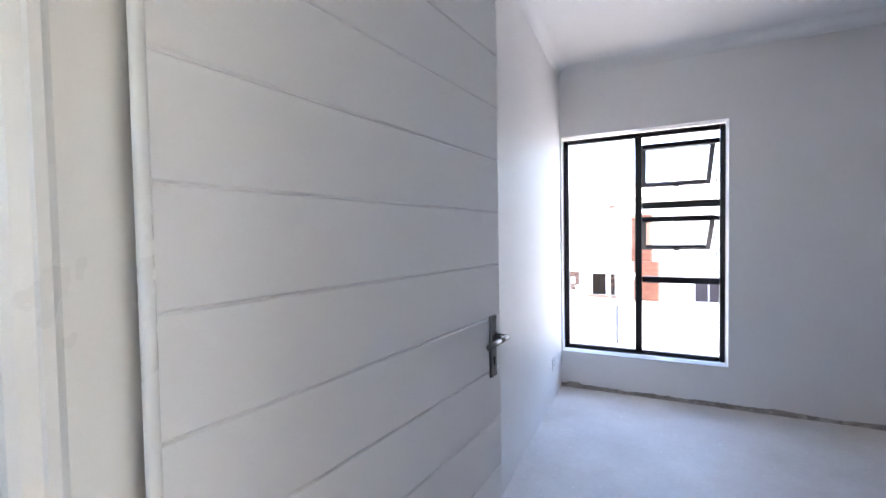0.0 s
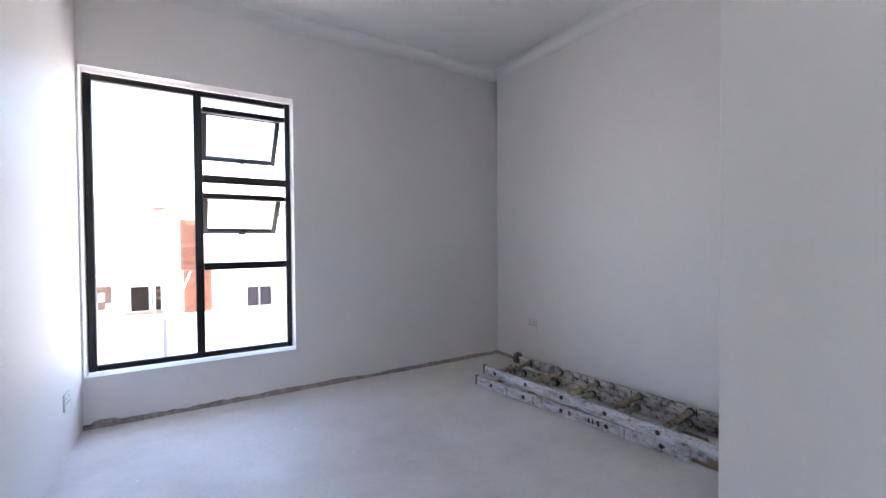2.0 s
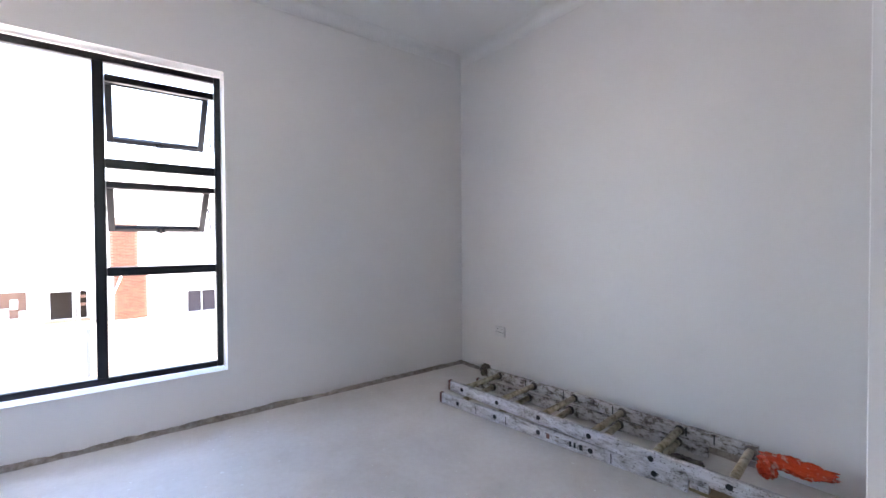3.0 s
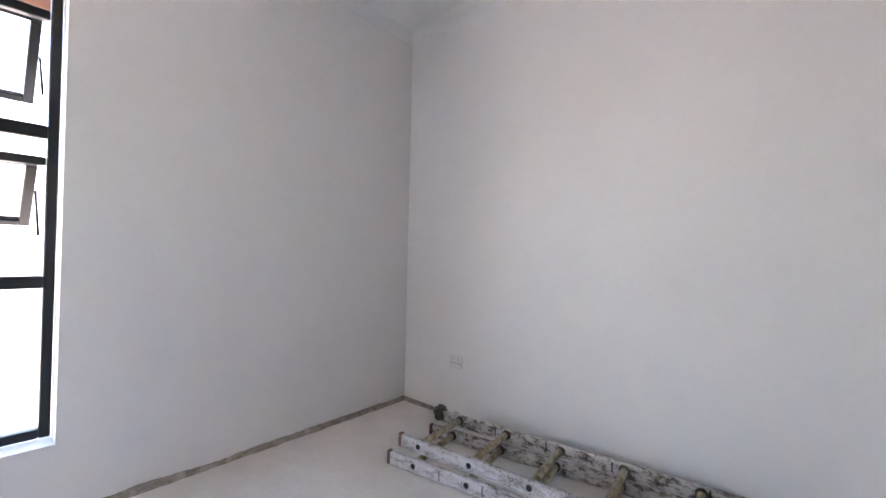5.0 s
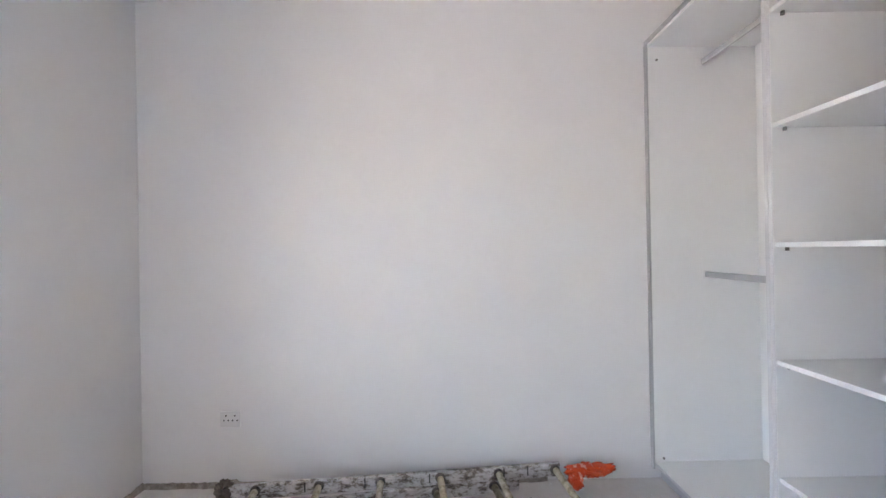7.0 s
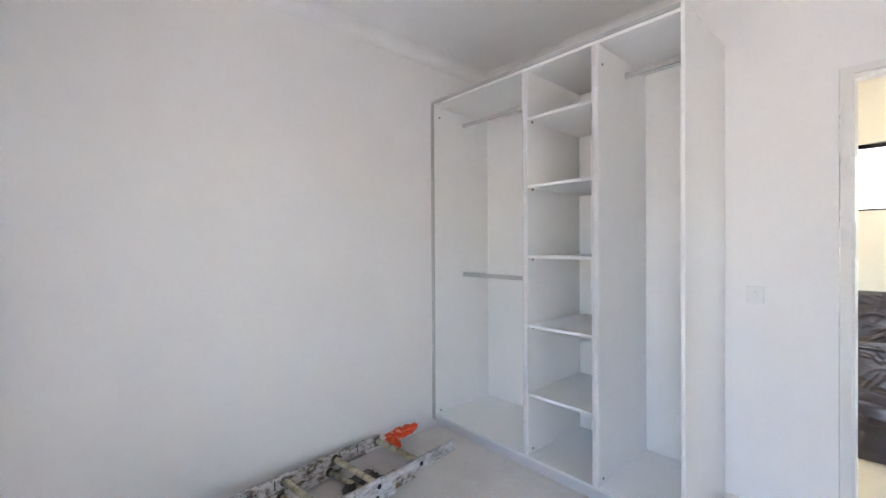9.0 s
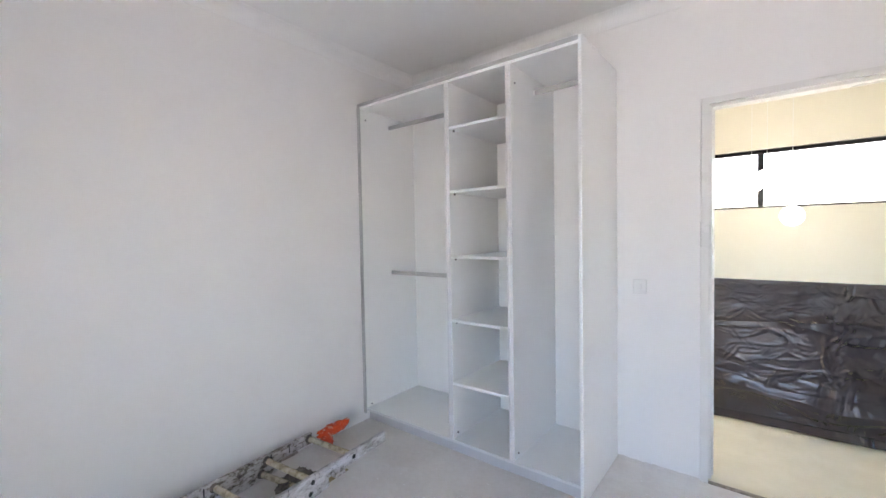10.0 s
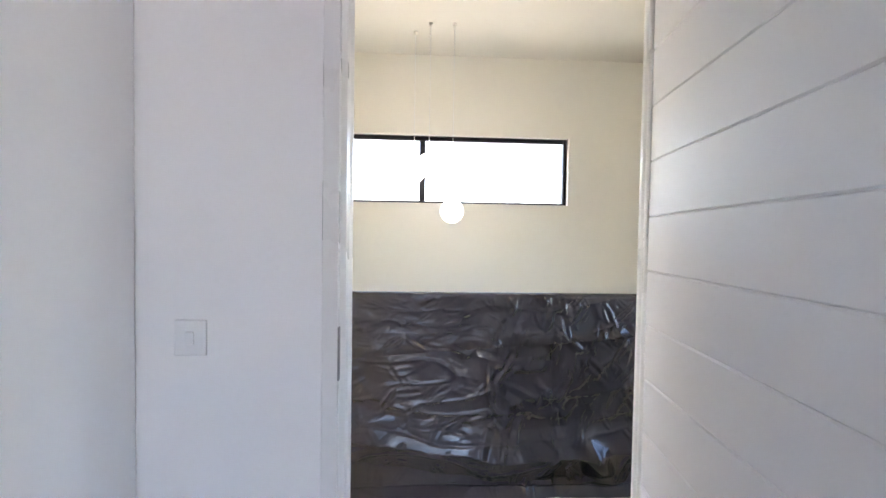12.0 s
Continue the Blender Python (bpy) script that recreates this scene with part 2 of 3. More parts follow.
struct("wall_north", wall_with_hole(-0.2, W + 0.2, D, D + 0.22, -2.9, TOP, WIN), WALL, "painted off-white plaster wall with a window", "wall")
struct("wall_east", box_mesh(W, W + 0.2, HY1, D, -2.9, TOP), WALL, "painted off-white plaster wall behind the ladder", "wall")
struct("wall_west", box_mesh(-0.2, 0, 0, D, -2.9, TOP), GLOSSY_WALL, "satin off-white plaster wall behind the open door", "wall")
_bm = wall_with_hole(-0.2, W, -0.055, 0, 0, TOP, (DOOR[0], DOOR[1], 0, DOOR[2]))
struct("wall_south", _bm, WALL, "painted off-white plaster wall with the doorway", "wall")
_bm = wall_with_hole(HX0, HX1 + 0.3, HY1, -0.055, 0, TOP, (DOOR[0], DOOR[1], 0, DOOR[2]))
struct("wall_hall_north", _bm, HALL, "cream painted hall wall round the doorway", "wall")
struct("wall_hall_south", wall_with_hole(HX0 - 0.2, HX1 + 0.5, HY0 - 0.2, HY0, -2.9, TOP, HW), HALL, "cream painted stairwell wall with a strip window", "wall")
# this end wall has an unseen opening, added to brighten the hall
_bm = wall_with_hole(HY0, 0, HX0 - 0.2, HX0, -2.9, TOP, (-0.95, -0.20, 0.95, 1.95))
for _v in _bm.verts:
    _v.co = Vector((_v.co.y, _v.co.x, _v.co.z))
struct("wall_hall_west", _bm, HALL, "cream painted hall end wall", "wall")
# a second opening added out of sight, again to light the hall
_bm = wall_with_hole(HY0, HY1, HX1 + 0.3, HX1 + 0.5, -2.9, TOP, (-0.95, -0.20, 0.95, 1.95))
for _v in _bm.verts:
    _v.co = Vector((_v.co.y, _v.co.x, _v.co.z))
struct("wall_hall_east", _bm, HALL, "cream painted hall end wall", "wall")
struct("wall_parapet", box_mesh(HX0, HX1 + 0.3, PARAPET - 0.13, PARAPET - 0.03, 0.004, 0.985), HALL, "low plastered parapet beside the stairwell", "wall")
struct("floor", box_mesh(-0.2, W, 0, D, -0.15, 0), SCREED, "bare grey cement screed floor with stains", "floor")
struct("floor_hall", box_mesh(HX0, HX1 + 0.3, PARAPET - 0.13, 0, -0.15, -0.001), HALL_FLOOR, "bare yellowish screed floor in the hall", "floor")
struct("floor_stairwell", box_mesh(HX0, HX1 + 0.3, HY0, PARAPET - 0.13, -2.9, -2.8), HALL_FLOOR, "bare screed floor below the stairwell", "floor")
struct("ceiling", box_mesh(0, W, 0, D, H, TOP), CEILING, "white plasterboard ceiling", "ceiling")
struct("ceiling_hall", box_mesh(HX0, HX1 + 0.3, HY0, HY1, HH, TOP), HALL, "cream hall ceiling", "ceiling")
# unseen slab added on top so that no sky light leaks in
struct("roof", box_mesh(-1.7, 3.5, -2.9, 3.5, TOP + 0.001, TOP + 0.2), ROOFTILE, "unseen flat roof slab added over the house", "roof")

# cove cornice round the bedroom
COVE = [(0, 0), (0, -0.078), (0.003, -0.078)] + [
    (0.078 - 0.074 * math.cos(a), -0.076 + 0.073 * math.sin(a)) for a in (radians(d) for d in range(3, 90, 4))] + [(0.080, 0)]
for nm, outline, ax, a, b in (
        ("cornice_north", [(D - p, H + q) for p, q in COVE], "x", 0, W),
        ("cornice_south", [(p, H + q) for p, q in COVE], "x", 0, W),
        ("cornice_west", [(p, H + q) for p, q in COVE], "y", 0.001, D - 0.001),
        ("cornice_east", [(W - p, H + q) for p, q in COVE], "y", 0.001, D - 0.001)):
    struct(nm, prism(outline, a, b, ax), CEILING, "white cove cornice along the ceiling", "cornice")


def ragged_strip(length, seed, low, high):
    """A rough band of bare plaster at the foot of a wall: along x, thickness in -y."""
    rnd = random.Random(seed)
    bm = bmesh.new()
    n = int(length / 0.012)
    prev = None
    for i in range(n + 1):
        x = length * i / n
        h = low + (high - low) * (0.5 + 0.5 * noise.noise((x * 3.1, seed, 0))) + 0.006 * noise.noise((x * 17, seed, 3)) + 0.004 * noise.noise((x * 47, seed, 6)) + rnd.uniform(-0.002, 0.002)
        if noise.noise((x * 5.3, seed, 9)) > 0.42:
            h += 0.012
        t = 0.006 + 0.005 * noise.noise((x * 19, seed, 5))
        ring = [bm.verts.new(c) for c in ((x, -0.0, h + 0.002), (x, -t, h), (x, -t - 0.008, 0.25 * h), (x, -t - 0.022 - 0.012 * noise.noise((x * 11, seed, 7)), -0.004))]
        if prev:
            for k in range(3):
                bm.faces.new((prev[k], ring[k], ring[k + 1], prev[k + 1]))
        prev = ring
    return bm


s = struct("trim_north", ragged_strip(W, 3, 0.008, 0.040), RAW, "rough unplastered strip at the foot of the wall", "wall base")
s.matrix_world = pose(0, D + 0.001, 0)
s = struct("trim_east", ragged_strip(D - 1.15, 7, 0.010, 0.030), RAW, "rough unplastered strip at the foot of the wall", "wall base")
s.matrix_world = pose(W + 0.001, D, 0, 0, 0, -90)
s = struct("trim_south", ragged_strip(0.43, 11, 0.002, 0.012), SCREED, "rough cement fillet at the foot of the wall", "wall base")
s.matrix_world = pose(1.40, -0.001, 0, 0, 0, 180)
struct("threshold", prism([(DOOR[0], -0.012), (DOOR[1], -0.018), (DOOR[1], 0.012), (0.6, 0.018), (DOOR[0], 0.010)], -0.01, 0.003), RAW, "rough screed joint under the doorway", "threshold")


# ---- bedroom window ----
def bar(nm, x0, x1, z0, z1, y0, y1, parent, mat=ALU, bevel=0.004, label=""):
    return part(nm, box_mesh(x0, x1, y0, y1, z0, z1, bevel, 1), mat, parent, label)


FX0, FX1, FZ0, FZ1, FY0, FY1 = 0.015, 1.173, 0.301, 2.074, 3.375, 3.421
window = tagged(new("window_1"), "tall black aluminium window with two open top-hung sashes", "window", "", "structure")
wf = bar("window_frame", FX0, FX0 + 0.040, FZ0, FZ1, FY0, FY1, window)
bar("window_frame", FX1 - 0.034, FX1, FZ0, FZ1, FY0, FY1, window)
bar("window_frame", FX0 + 0.040, FX1 - 0.034, FZ1 - 0.038, FZ1, FY0 + 0.002, FY1, window)
bar("window_frame", FX0 + 0.040, FX1 - 0.034, FZ0, FZ0 + 0.036, FY0 + 0.002, FY1, window)
bar("mullion", 0.568, 0.618, FZ0 + 0.037, FZ1 - 0.039, FY0 - 0.006, FY1, window)
bar("transom", 0.619, FX1 - 0.035, 1.470, 1.522, FY0 - 0.001, FY1, window)
bar("transom", 0.619, FX1 - 0.035, 0.885, 0.934, FY0 - 0.001, FY1, window)


def pane(nm, x0, x1, z0, z1, y, parent):
    p = part(nm, box_mesh(x0, x1, y, y + 0.004, z0, z1), GLASS, parent)
    p.visible_shadow = False
    return p


pane("pane", FX0 + 0.038, 0.570, FZ0 + 0.034, FZ1 - 0.036, 3.401, window)
pane("pane", 0.616, FX1 - 0.032, FZ0 + 0.034, 0.887, 3.401, window)


def sash(top, length, angle):
    """A top-hung sash swung outwards; local z runs down the leaf."""
    m = pose(0, 3.425, top, angle, 0, 0)
    x0, x1 = 0.616, 1.120
    e = part("sash", box_mesh(x0, x1, 0, 0.036, -0.034, 0, 0.004, 1), ALU, window, "black sash tilted open")
    e.matrix_world = m
    for a, b, c, d in ((x0, x0 + 0.034, -length, -0.034), (x1 - 0.034, x1, -length, -0.034), (x0 + 0.034, x1 - 0.034, -length, -length + 0.030)):
        part("sash_rail", box_mesh(a, b, 0, 0.032, c, d, 0.003, 1), ALU, e)
    p = part("pane", box_mesh(x0 + 0.026, x1 - 0.026, 0.014, 0.018, -length + 0.024, -0.032), GLASS, e)
    p.visible_shadow = False
    bm = box_mesh(0.855, 0.900, -0.014, 0.0, -length + 0.004, -length + 0.020, 0.003, 1)
    add_box(bm, 0.872, 0.882, -0.022, -0.012, -length + 0.008, -length + 0.050)
    part("sash_handle", bm, ALU, e)
    for x in (x0 - 0.004, x1 + 0.004):
        bm = bmesh.new()
        q = Matrix(m).inverted() @ Vector((x, 3.413, top - length * 0.78))
        tube(bm, (x, 0.01, -length * 0.45), q, 0.0045, 8)
        part("stay", bm, ALU, e)
    return e


bar("sash_head", 0.620, FX1 - 0.036, 1.940, 1.978, FY0 + 0.012, FY1 + 0.003, window)
bar("sash_head", 0.620, FX1 - 0.036, 1.366, 1.400, FY0 + 0.012, FY1 + 0.003, window)
sash(1.960, 0.400, 43)
sash(1.385, 0.376, 48)
part("window_sill", box_mesh(WIN[0] + 0.001, WIN[1] - 0.001, D - 0.006, 3.373, 0.2905, 0.299, 0.004, 2), WALL, window, "painted plaster sill")

# ---- doorway and door ----
frame_thing = tagged(new("door_frame"), "cream painted pressed steel door frame", "door frame", "", "structure")


def jamb_profile(s, x):
    """Plan outline of a jamb: s is +1 for the west side and -1 for the east side, x its clear face."""
    pts = [(0, -0.087), (0, -0.045), (-0.014, -0.041), (-0.014, 0.004), (-0.008, 0.013), (-0.044, 0.013), (-0.048, 0.002), (-0.038, 0.002),
           (-0.038, -0.107), (-0.052, -0.107), (-0.052, -0.122), (-0.048, -0.127), (-0.038, -0.127), (-0.033, -0.121), (-0.031, -0.111), (-0.026, -0.111), (-0.023, -0.122), (-0.017, -0.127), (-0.007, -0.126), (-0.001, -0.119), (0.001, -0.106), (0.006, -0.104), (0.006, -0.095), (0.002, -0.090)]
    return [(x + s * a, b) for a, b in pts]


JW, JE, JH = 0.149, 0.928, 2.012
part("jamb", prism(jamb_profile(1, JW), 0.001, JH + 0.040), FRAME_PAINT, frame_thing)
part("jamb", prism(jamb_profile(-1, JE), 0.001, JH + 0.040), FRAME_PAINT, frame_thing)
_hp = [(b, JH - a) for a, b in [(0, -0.087), (0, -0.045), (-0.014, -0.041), (-0.014, 0.004), (-0.008, 0.012), (-0.039, 0.012), (-0.039, -0.118), (0.001, -0.115)]]
part("frame_head", prism(_hp, JW - 0.036, JE + 0.036, "x"), FRAME_PAINT, frame_thing)
part("strike_plate", box_mesh(JE + 0.0105, JE + 0.0155, -0.034, -0.016, 0.93, 1.06, 0.001, 1), STEEL, frame_thing, "steel strike plate")

# the leaf: local x runs from the hinge to the free edge, local y = 0 is the face towards the room
LEAF_ANGLE = 82.6
LW, LT = 0.813, 0.040
LEAF = pose(0.174, -0.022, 0, 0, 0, LEAF_ANGLE)
door = thing("door_1", "white painted plank door standing open", "door", LEAF)
door["kind"] = "structure"
GROOVES = [0.012] + [1.0695 + 0.1368 * k for k in range(-7, 7)] + [1.998]
for z0, z1 in zip(GROOVES[:-1], GROOVES[1:]):
    c, e = 0.0034, 0.0001
    outline = [(0, z0 + c + e), (-c, z0 + e), (-LT + c, z0 + e), (-LT, z0 + c + e), (-LT, z1 - c - e), (-LT + c, z1 - e), (-c, z1 - e), (0, z1 - c - e)]
    bm = prism([(-y, z) for y, z in outline], 0, LW, "x")
    part("plank", bm, DOOR_PAINT, door)
bm = bmesh.new()
tube(bm, (-0.007, -0.001, 0.013), (-0.007, -0.001, 1.997), 0.0075, 12)
part("edge_bead", bm, FRAME_PAINT, door, "white rounded bead along the hinge edge")
# bare primer on the free edge, lock case
bm = bmesh.new()
rnd = random.Random(5)
n = 14
lo = [bm.verts.new((LW + 0.0012, 0.003 + (LT - 0.006) * i / n, 1.37 + rnd.uniform(-0.016, 0.016))) for i in range(n + 1)]
hi = [bm.verts.new((LW + 0.0012, 0.003 + (LT - 0.006) * i / n, 1.994)) for i in range(n + 1)]
for i in range(n):
    bm.faces.new((lo[i], lo[i + 1], hi[i + 1], hi[i]))
bmesh.ops.solidify(bm, geom=bm.faces[:], thickness=0.001)
part("edge_primer", bm, PINK, door, "pink unpainted primer on the edge")
lock = part("lock_plate", box_mesh(LW, LW + 0.002, 0.009, 0.031, 0.885, 1.065, 0.0008, 1), STEEL, door, "steel lock forend")
part("latch", prism([(LW + 0.002, 0.012), (LW + 0.002, 0.028), (LW + 0.012, 0.014)], 0.990, 1.018), BRASS, lock, "brass latch")
part("bolt", box_mesh(LW + 0.002, LW + 0.0045, 0.013, 0.027, 0.945, 0.978), BRASS, lock, "brass bolt")
for z in (0.897, 1.053):
    bm = bmesh.new()
    tube(bm, (LW + 0.0015, 0.020, z), (LW + 0.003, 0.020, z), 0.004, 10)
    part("screw", bm, STEEL, lock)


def lever_handle(face, out):
    """Plate and lever on one face of the leaf; out is the direction away from the leaf."""
    y = face
    h = part("door_handle", box_mesh(0.747, 0.780, y, y + out * 0.007, 0.916, 1.076, 0.003, 2), STEEL, door, "brushed steel lever on a long plate")
    bm = bmesh.new()
    tube(bm, (0.7635, y + out * 0.005, 1.024), (0.7635, y + out * 0.012, 1.024), 0.012, 20)
    tube(bm, (0.7635, y + out * 0.010, 1.024), (0.7635, y + out * 0.046, 1.024), 0.0068, 16)
    tube(bm, (0.7665, y + out * 0.043, 1.024), (0.712, y + out * 0.047, 1.024), 0.0068, 16)
    tube(bm, (0.714, y + out * 0.047, 1.024), (0.650, y + out * 0.050, 1.024), 0.0068, 16)
    part("lever", bm, STEEL, h)
    bm = bmesh.new()
    tube(bm, (0.7635, y + out * 0.006, 0.965), (0.7635, y + out * 0.0078, 0.965), 0.005, 12)
    add_box(bm, 0.7605, 0.7665, min(y + out * 0.006, y + out * 0.0078), max(y + out * 0.006, y + out * 0.0078), 0.948, 0.964)
    part("keyhole", bm, DARK, h)
    for x in (0.752, 0.775):
        for z in (0.923, 1.069):
            bm = bmesh.new()
            tube(bm, (x, y + out * 0.006, z), (x, y + out * 0.0082, z), 0.0032, 8)
            part("screw", bm, STEEL, h)


lever_handle(0.0, -1)
lever_handle(LT, 1)
for z in (0.22, 1.80):
    bm = bmesh.new()
    tube(bm, (-0.006, -0.004, z - 0.045), (-0.006, -0.004, z + 0.045), 0.006, 10)
    part("hinge", bm, FRAME_PAINT, door, "painted hinge knuckle")

# ---- wardrobe ----
WX0, WX1, WY, WZ = 1.400, 3.022, 0.598, 2.308
wardrobe = thing("wardrobe", "white melamine built-in wardrobe without doors, empty shelves", "wardrobe", pose(0, 0, 0))
P = 0.016


def panel(nm, x0, x1, y0, y1, z0, z1, label="", mat=MELAMINE, parent=wardrobe):
    return part(nm, box_mesh(x0, x1, y0, y1, z0, z1, 0.0012, 1), mat, parent, label)


panel("end_panel", WX0, WX0 + P, 0.004, WY, 0.002, WZ)
panel("end_panel", WX1 - P, WX1, 0.004, WY - 0.01, 0.06, WZ - 0.03)
for x in (1.785, 1.802, 2.206, 2.223):
    dv = panel("divider", x, x + P, 0.020, WY - 0.008, 0.099, WZ - 0.036)
    panel("edge_strip", x, x + P, WY - 0.0078, WY - 0.006, 0.099, WZ - 0.036, "pale grey edge strip", PALE_EDGING, dv)
BAYS = ((WX0 + P, 1.785), (1.818, 2.206), (2.239, WX1 - P))
panel("top_panel", WX0 + P, WX1 - P, 0.020, WY - 0.006, WZ - 0.036, WZ - 0.020)
panel("top_rail", WX0 + P, WX1, WY - 0.012, WY + 0.002, WZ - 0.020, WZ, "grey edging strip along the top", EDGING)
panel("scribe_strip", WX1 - 0.020, WX1 + 0.007, WY - 0.009, WY + 0.001, 0.06, WZ - 0.021, "grey edging strip against the wall", EDGING)
bp = panel("base_panel", WX0 + P, WX1 - P, 0.020, WY - 0.008, 0.082, 0.098)
panel("edge_strip", WX0 + P, WX1 - P, WY - 0.0078, WY - 0.006, 0.082, 0.098, "pale grey edge strip", PALE_EDGING, bp)
panel("plinth", WX0 + P, WX1, WY - 0.066, WY - 0.050, 0.002, 0.081, "recessed plinth, greyed for the shade under the base panel", PLINTH)
for x0, x1 in BAYS:
    panel("back_panel", x0, x1, 0.006, 0.020, 0.098, WZ - 0.036)
for z in (2.010, 1.628, 1.232, 0.842, 0.454):
    sh = panel("shelf", BAYS[1][0], BAYS[1][1], 0.022, WY - 0.012, z - P, z)
    for x in (BAYS[1][0] + 0.010, BAYS[1][1] - 0.010):
        bm = bmesh.new()
        tube(bm, (x, WY - 0.045, z - P - 0.012), (x, WY - 0.045, z - P), 0.006, 10)
        part("shelf_stud", bm, STEEL, sh)
for (x0, x1), z in ((BAYS[2], 2.190), (BAYS[2], 1.075), (BAYS[0], 2.190)):
    bm = box_mesh(x0, x1, 0.295, 0.310, z - 0.015, z + 0.015, 0.006, 3)
    r = part("hanging_rail", bm, EDGING, wardrobe, "grey oval hanging rail")
    for x in (x0, x1 - 0.006):
        part("rail_socket", box_mesh(x, x + 0.006, 0.287, 0.318, z - 0.022, z + 0.022, 0.003, 1), MELAMINE, r)
for x, z in ((1.816, 0.13), (2.205, 0.13), (1.786, 0.13), (2.238, 0.13), (1.816, 2.21), (1.786, 2.18), (2.238, 2.18), (2.994, 2.20), (2.994, 0.12)):
    s = 1 if x in (1.816, 2.238) else -1
    bm = bmesh.new()
    tube(bm, (x, WY - 0.05, z), (x + s * 0.005, WY - 0.05, z), 0.006, 10)
    part("screw_cap", bm, STEEL, wardrobe)


# ---- ladder sections on the floor ----
def rail_mesh(length, x, z0, z1, seed):
    """A box rail along local -y, slightly dented."""
    t = 0.024
    bm = bmesh.new()
    n = int(length / 0.05)
    prev = None
    for i in range(n + 1):
        y = -length * i / n
        dx = 0.0016 * noise.noise((y * 6, seed, z0)) 
        dz = 0.0016 * noise.noise((y * 9, seed + 4, z0))
        c = 0.004
        pts = ((x + c, z0), (x + t - c, z0), (x + t, z0 + c), (x + t, z1 - c), (x + t - c, z1), (x + c, z1), (x, z1 - c), (x, z0 + c))
        ring = [bm.verts.new((px + dx, y, pz + dz)) for px, pz in pts]
        if prev:
            for k in range(8):
                bm.faces.new((prev[k], prev[(k + 1) % 8], ring[(k + 1) % 8], ring[k]))
        else:
            bm.faces.new(ring)
        prev = ring
    bm.faces.new(prev[::-1])
    return bm


def ladder(label, start, angle, length, z0, first, count, back_start, far_cut):
    e = thing("ladder", label, "ladder", pose(start[0], start[1], 0, 0, 0, angle), "ladder sections")
    h = 0.066
    wid = 0.405
    part("rail", rail_mesh(length, 0, z0, z0 + h, 1), SPLATTER, e)
    bm = rail_mesh(length - far_cut + back_start, 0, z0, z0 + h, 2)
    for v in bm.verts:
        v.co.x = wid - v.co.x
        v.co.y += back_start
    part("rail", bm, GRIMY, e)
    for k in range(count):
        y = -(first + 0.289 * k)
        bm = bmesh.new()
        tube(bm, (0.004, y - 0.004, z0 + h * 0.60), (wid - 0.004, y, z0 + h * 0.60), 0.0165, 14)
        rg = part("rung", bm, RUNG, e)
        bm = bmesh.new()
        tube(bm, (-0.0015, y - 0.004, z0 + h * 0.5), (0.004, y - 0.004, z0 + h * 0.5), 0.0130, 12)
        part("plug", bm, DARK, rg, "dark rung end")
        bm = bmesh.new()
        tube(bm, (wid - 0.040, y, z0 + h * 0.58), (wid - 0.020, y, z0 + h * 0.58), 0.020, 12, 0.026)
        part("ferrule", bm, CLOTH, rg, "grimy rung end")
    for x, ys in ((0.0, 0.0), (wid - 0.026, back_start)):
        part("end_cap", box_mesh(x - 0.001, x + 0.027, ys - 0.016, ys + 0.006, z0 + 0.002, z0 + h + 0.002, 0.003, 1), CAP, e, "worn reddish end cap")
    return e


LA = 5.4
low = ladder("paint-splattered aluminium ladder section flat on the floor", (2.332, 2.680), 8.9, 1.440, 0.004, 0.150, 5, 0.0, 0.0)
top = ladder("paint-splattered aluminium ladder section lying on another", (2.388, 2.660), LA, 1.84, 0.078, 0.118, 6, 0.040, 0.25)
for y, w in ((-0.78, 0.02), (-0.83, 0.022), (-0.91, 0.012), (-0.935, 0.010), (-0.965, 0.016)):
    c = CAP if w == 0.02 else DARK
    part("label_mark", box_mesh(-0.0012, 0.001, y - w, y, 0.022, 0.050, 0.0004, 1), c if w != 0.022 else GRIMY, low, "worn printed mark")
for y in (-0.34, -0.40, -0.62, -0.93, -1.30, -1.42):
    part("dark_mark", box_mesh(0.3795, 0.3815, y - 0.006, y, 0.094, 0.139, 0.0004, 1), DARK, top, "dark scratch")
for y in (-0.30, -0.52, -1.12):
    part("dark_mark", box_mesh(-0.0016, 0.001, y - 0.004, y, 0.012, 0.060, 0.0004, 1), DARK, low, "dark scratch")
bracket = part("bracket", box_mesh(-0.003, 0.028, -1.50, -1.43, 0.052, 0.092, 0.004, 2), SPLATTER, top, "paint-splattered guide bracket")


def crumple(name, centre, size, mat, seed, label, category, angle=0.0, spread=0.35):
    bm = bmesh.new()
    bmesh.ops.create_icosphere(bm, subdivisions=5, radius=1.0)
    for v in bm.verts:
        d = v.co.normalized()
        q = Vector((d.x * size[0], d.y * size[1], d.z * size[2])) / 0.5 / max(0.05, min(size))
        k = 1 + spread * noise.noise(d * 2.2 + Vector((seed, 0, 0))) + 0.30 * abs(noise.noise(d * 4.7 + Vector((0, seed, 0)))) + 0.22 * (1 - abs(noise.noise(q * 1.3 + Vector((seed, seed, 0))))) ** 4 + 0.10 * (1 - abs(noise.noise(q * 3.1 + Vector((0, seed, seed))))) ** 3 - 0.12
        v.co = Vector((d.x * size[0] * k, d.y * size[1] * k, max(-centre[2] + 0.001, d.z * size[2] * k)))
    ob = part(name, bm, mat, None, "", mat is ORANGE)
    ob.matrix_world = pose(*centre, 0, 0, angle)
    return tagged(ob, label, category)


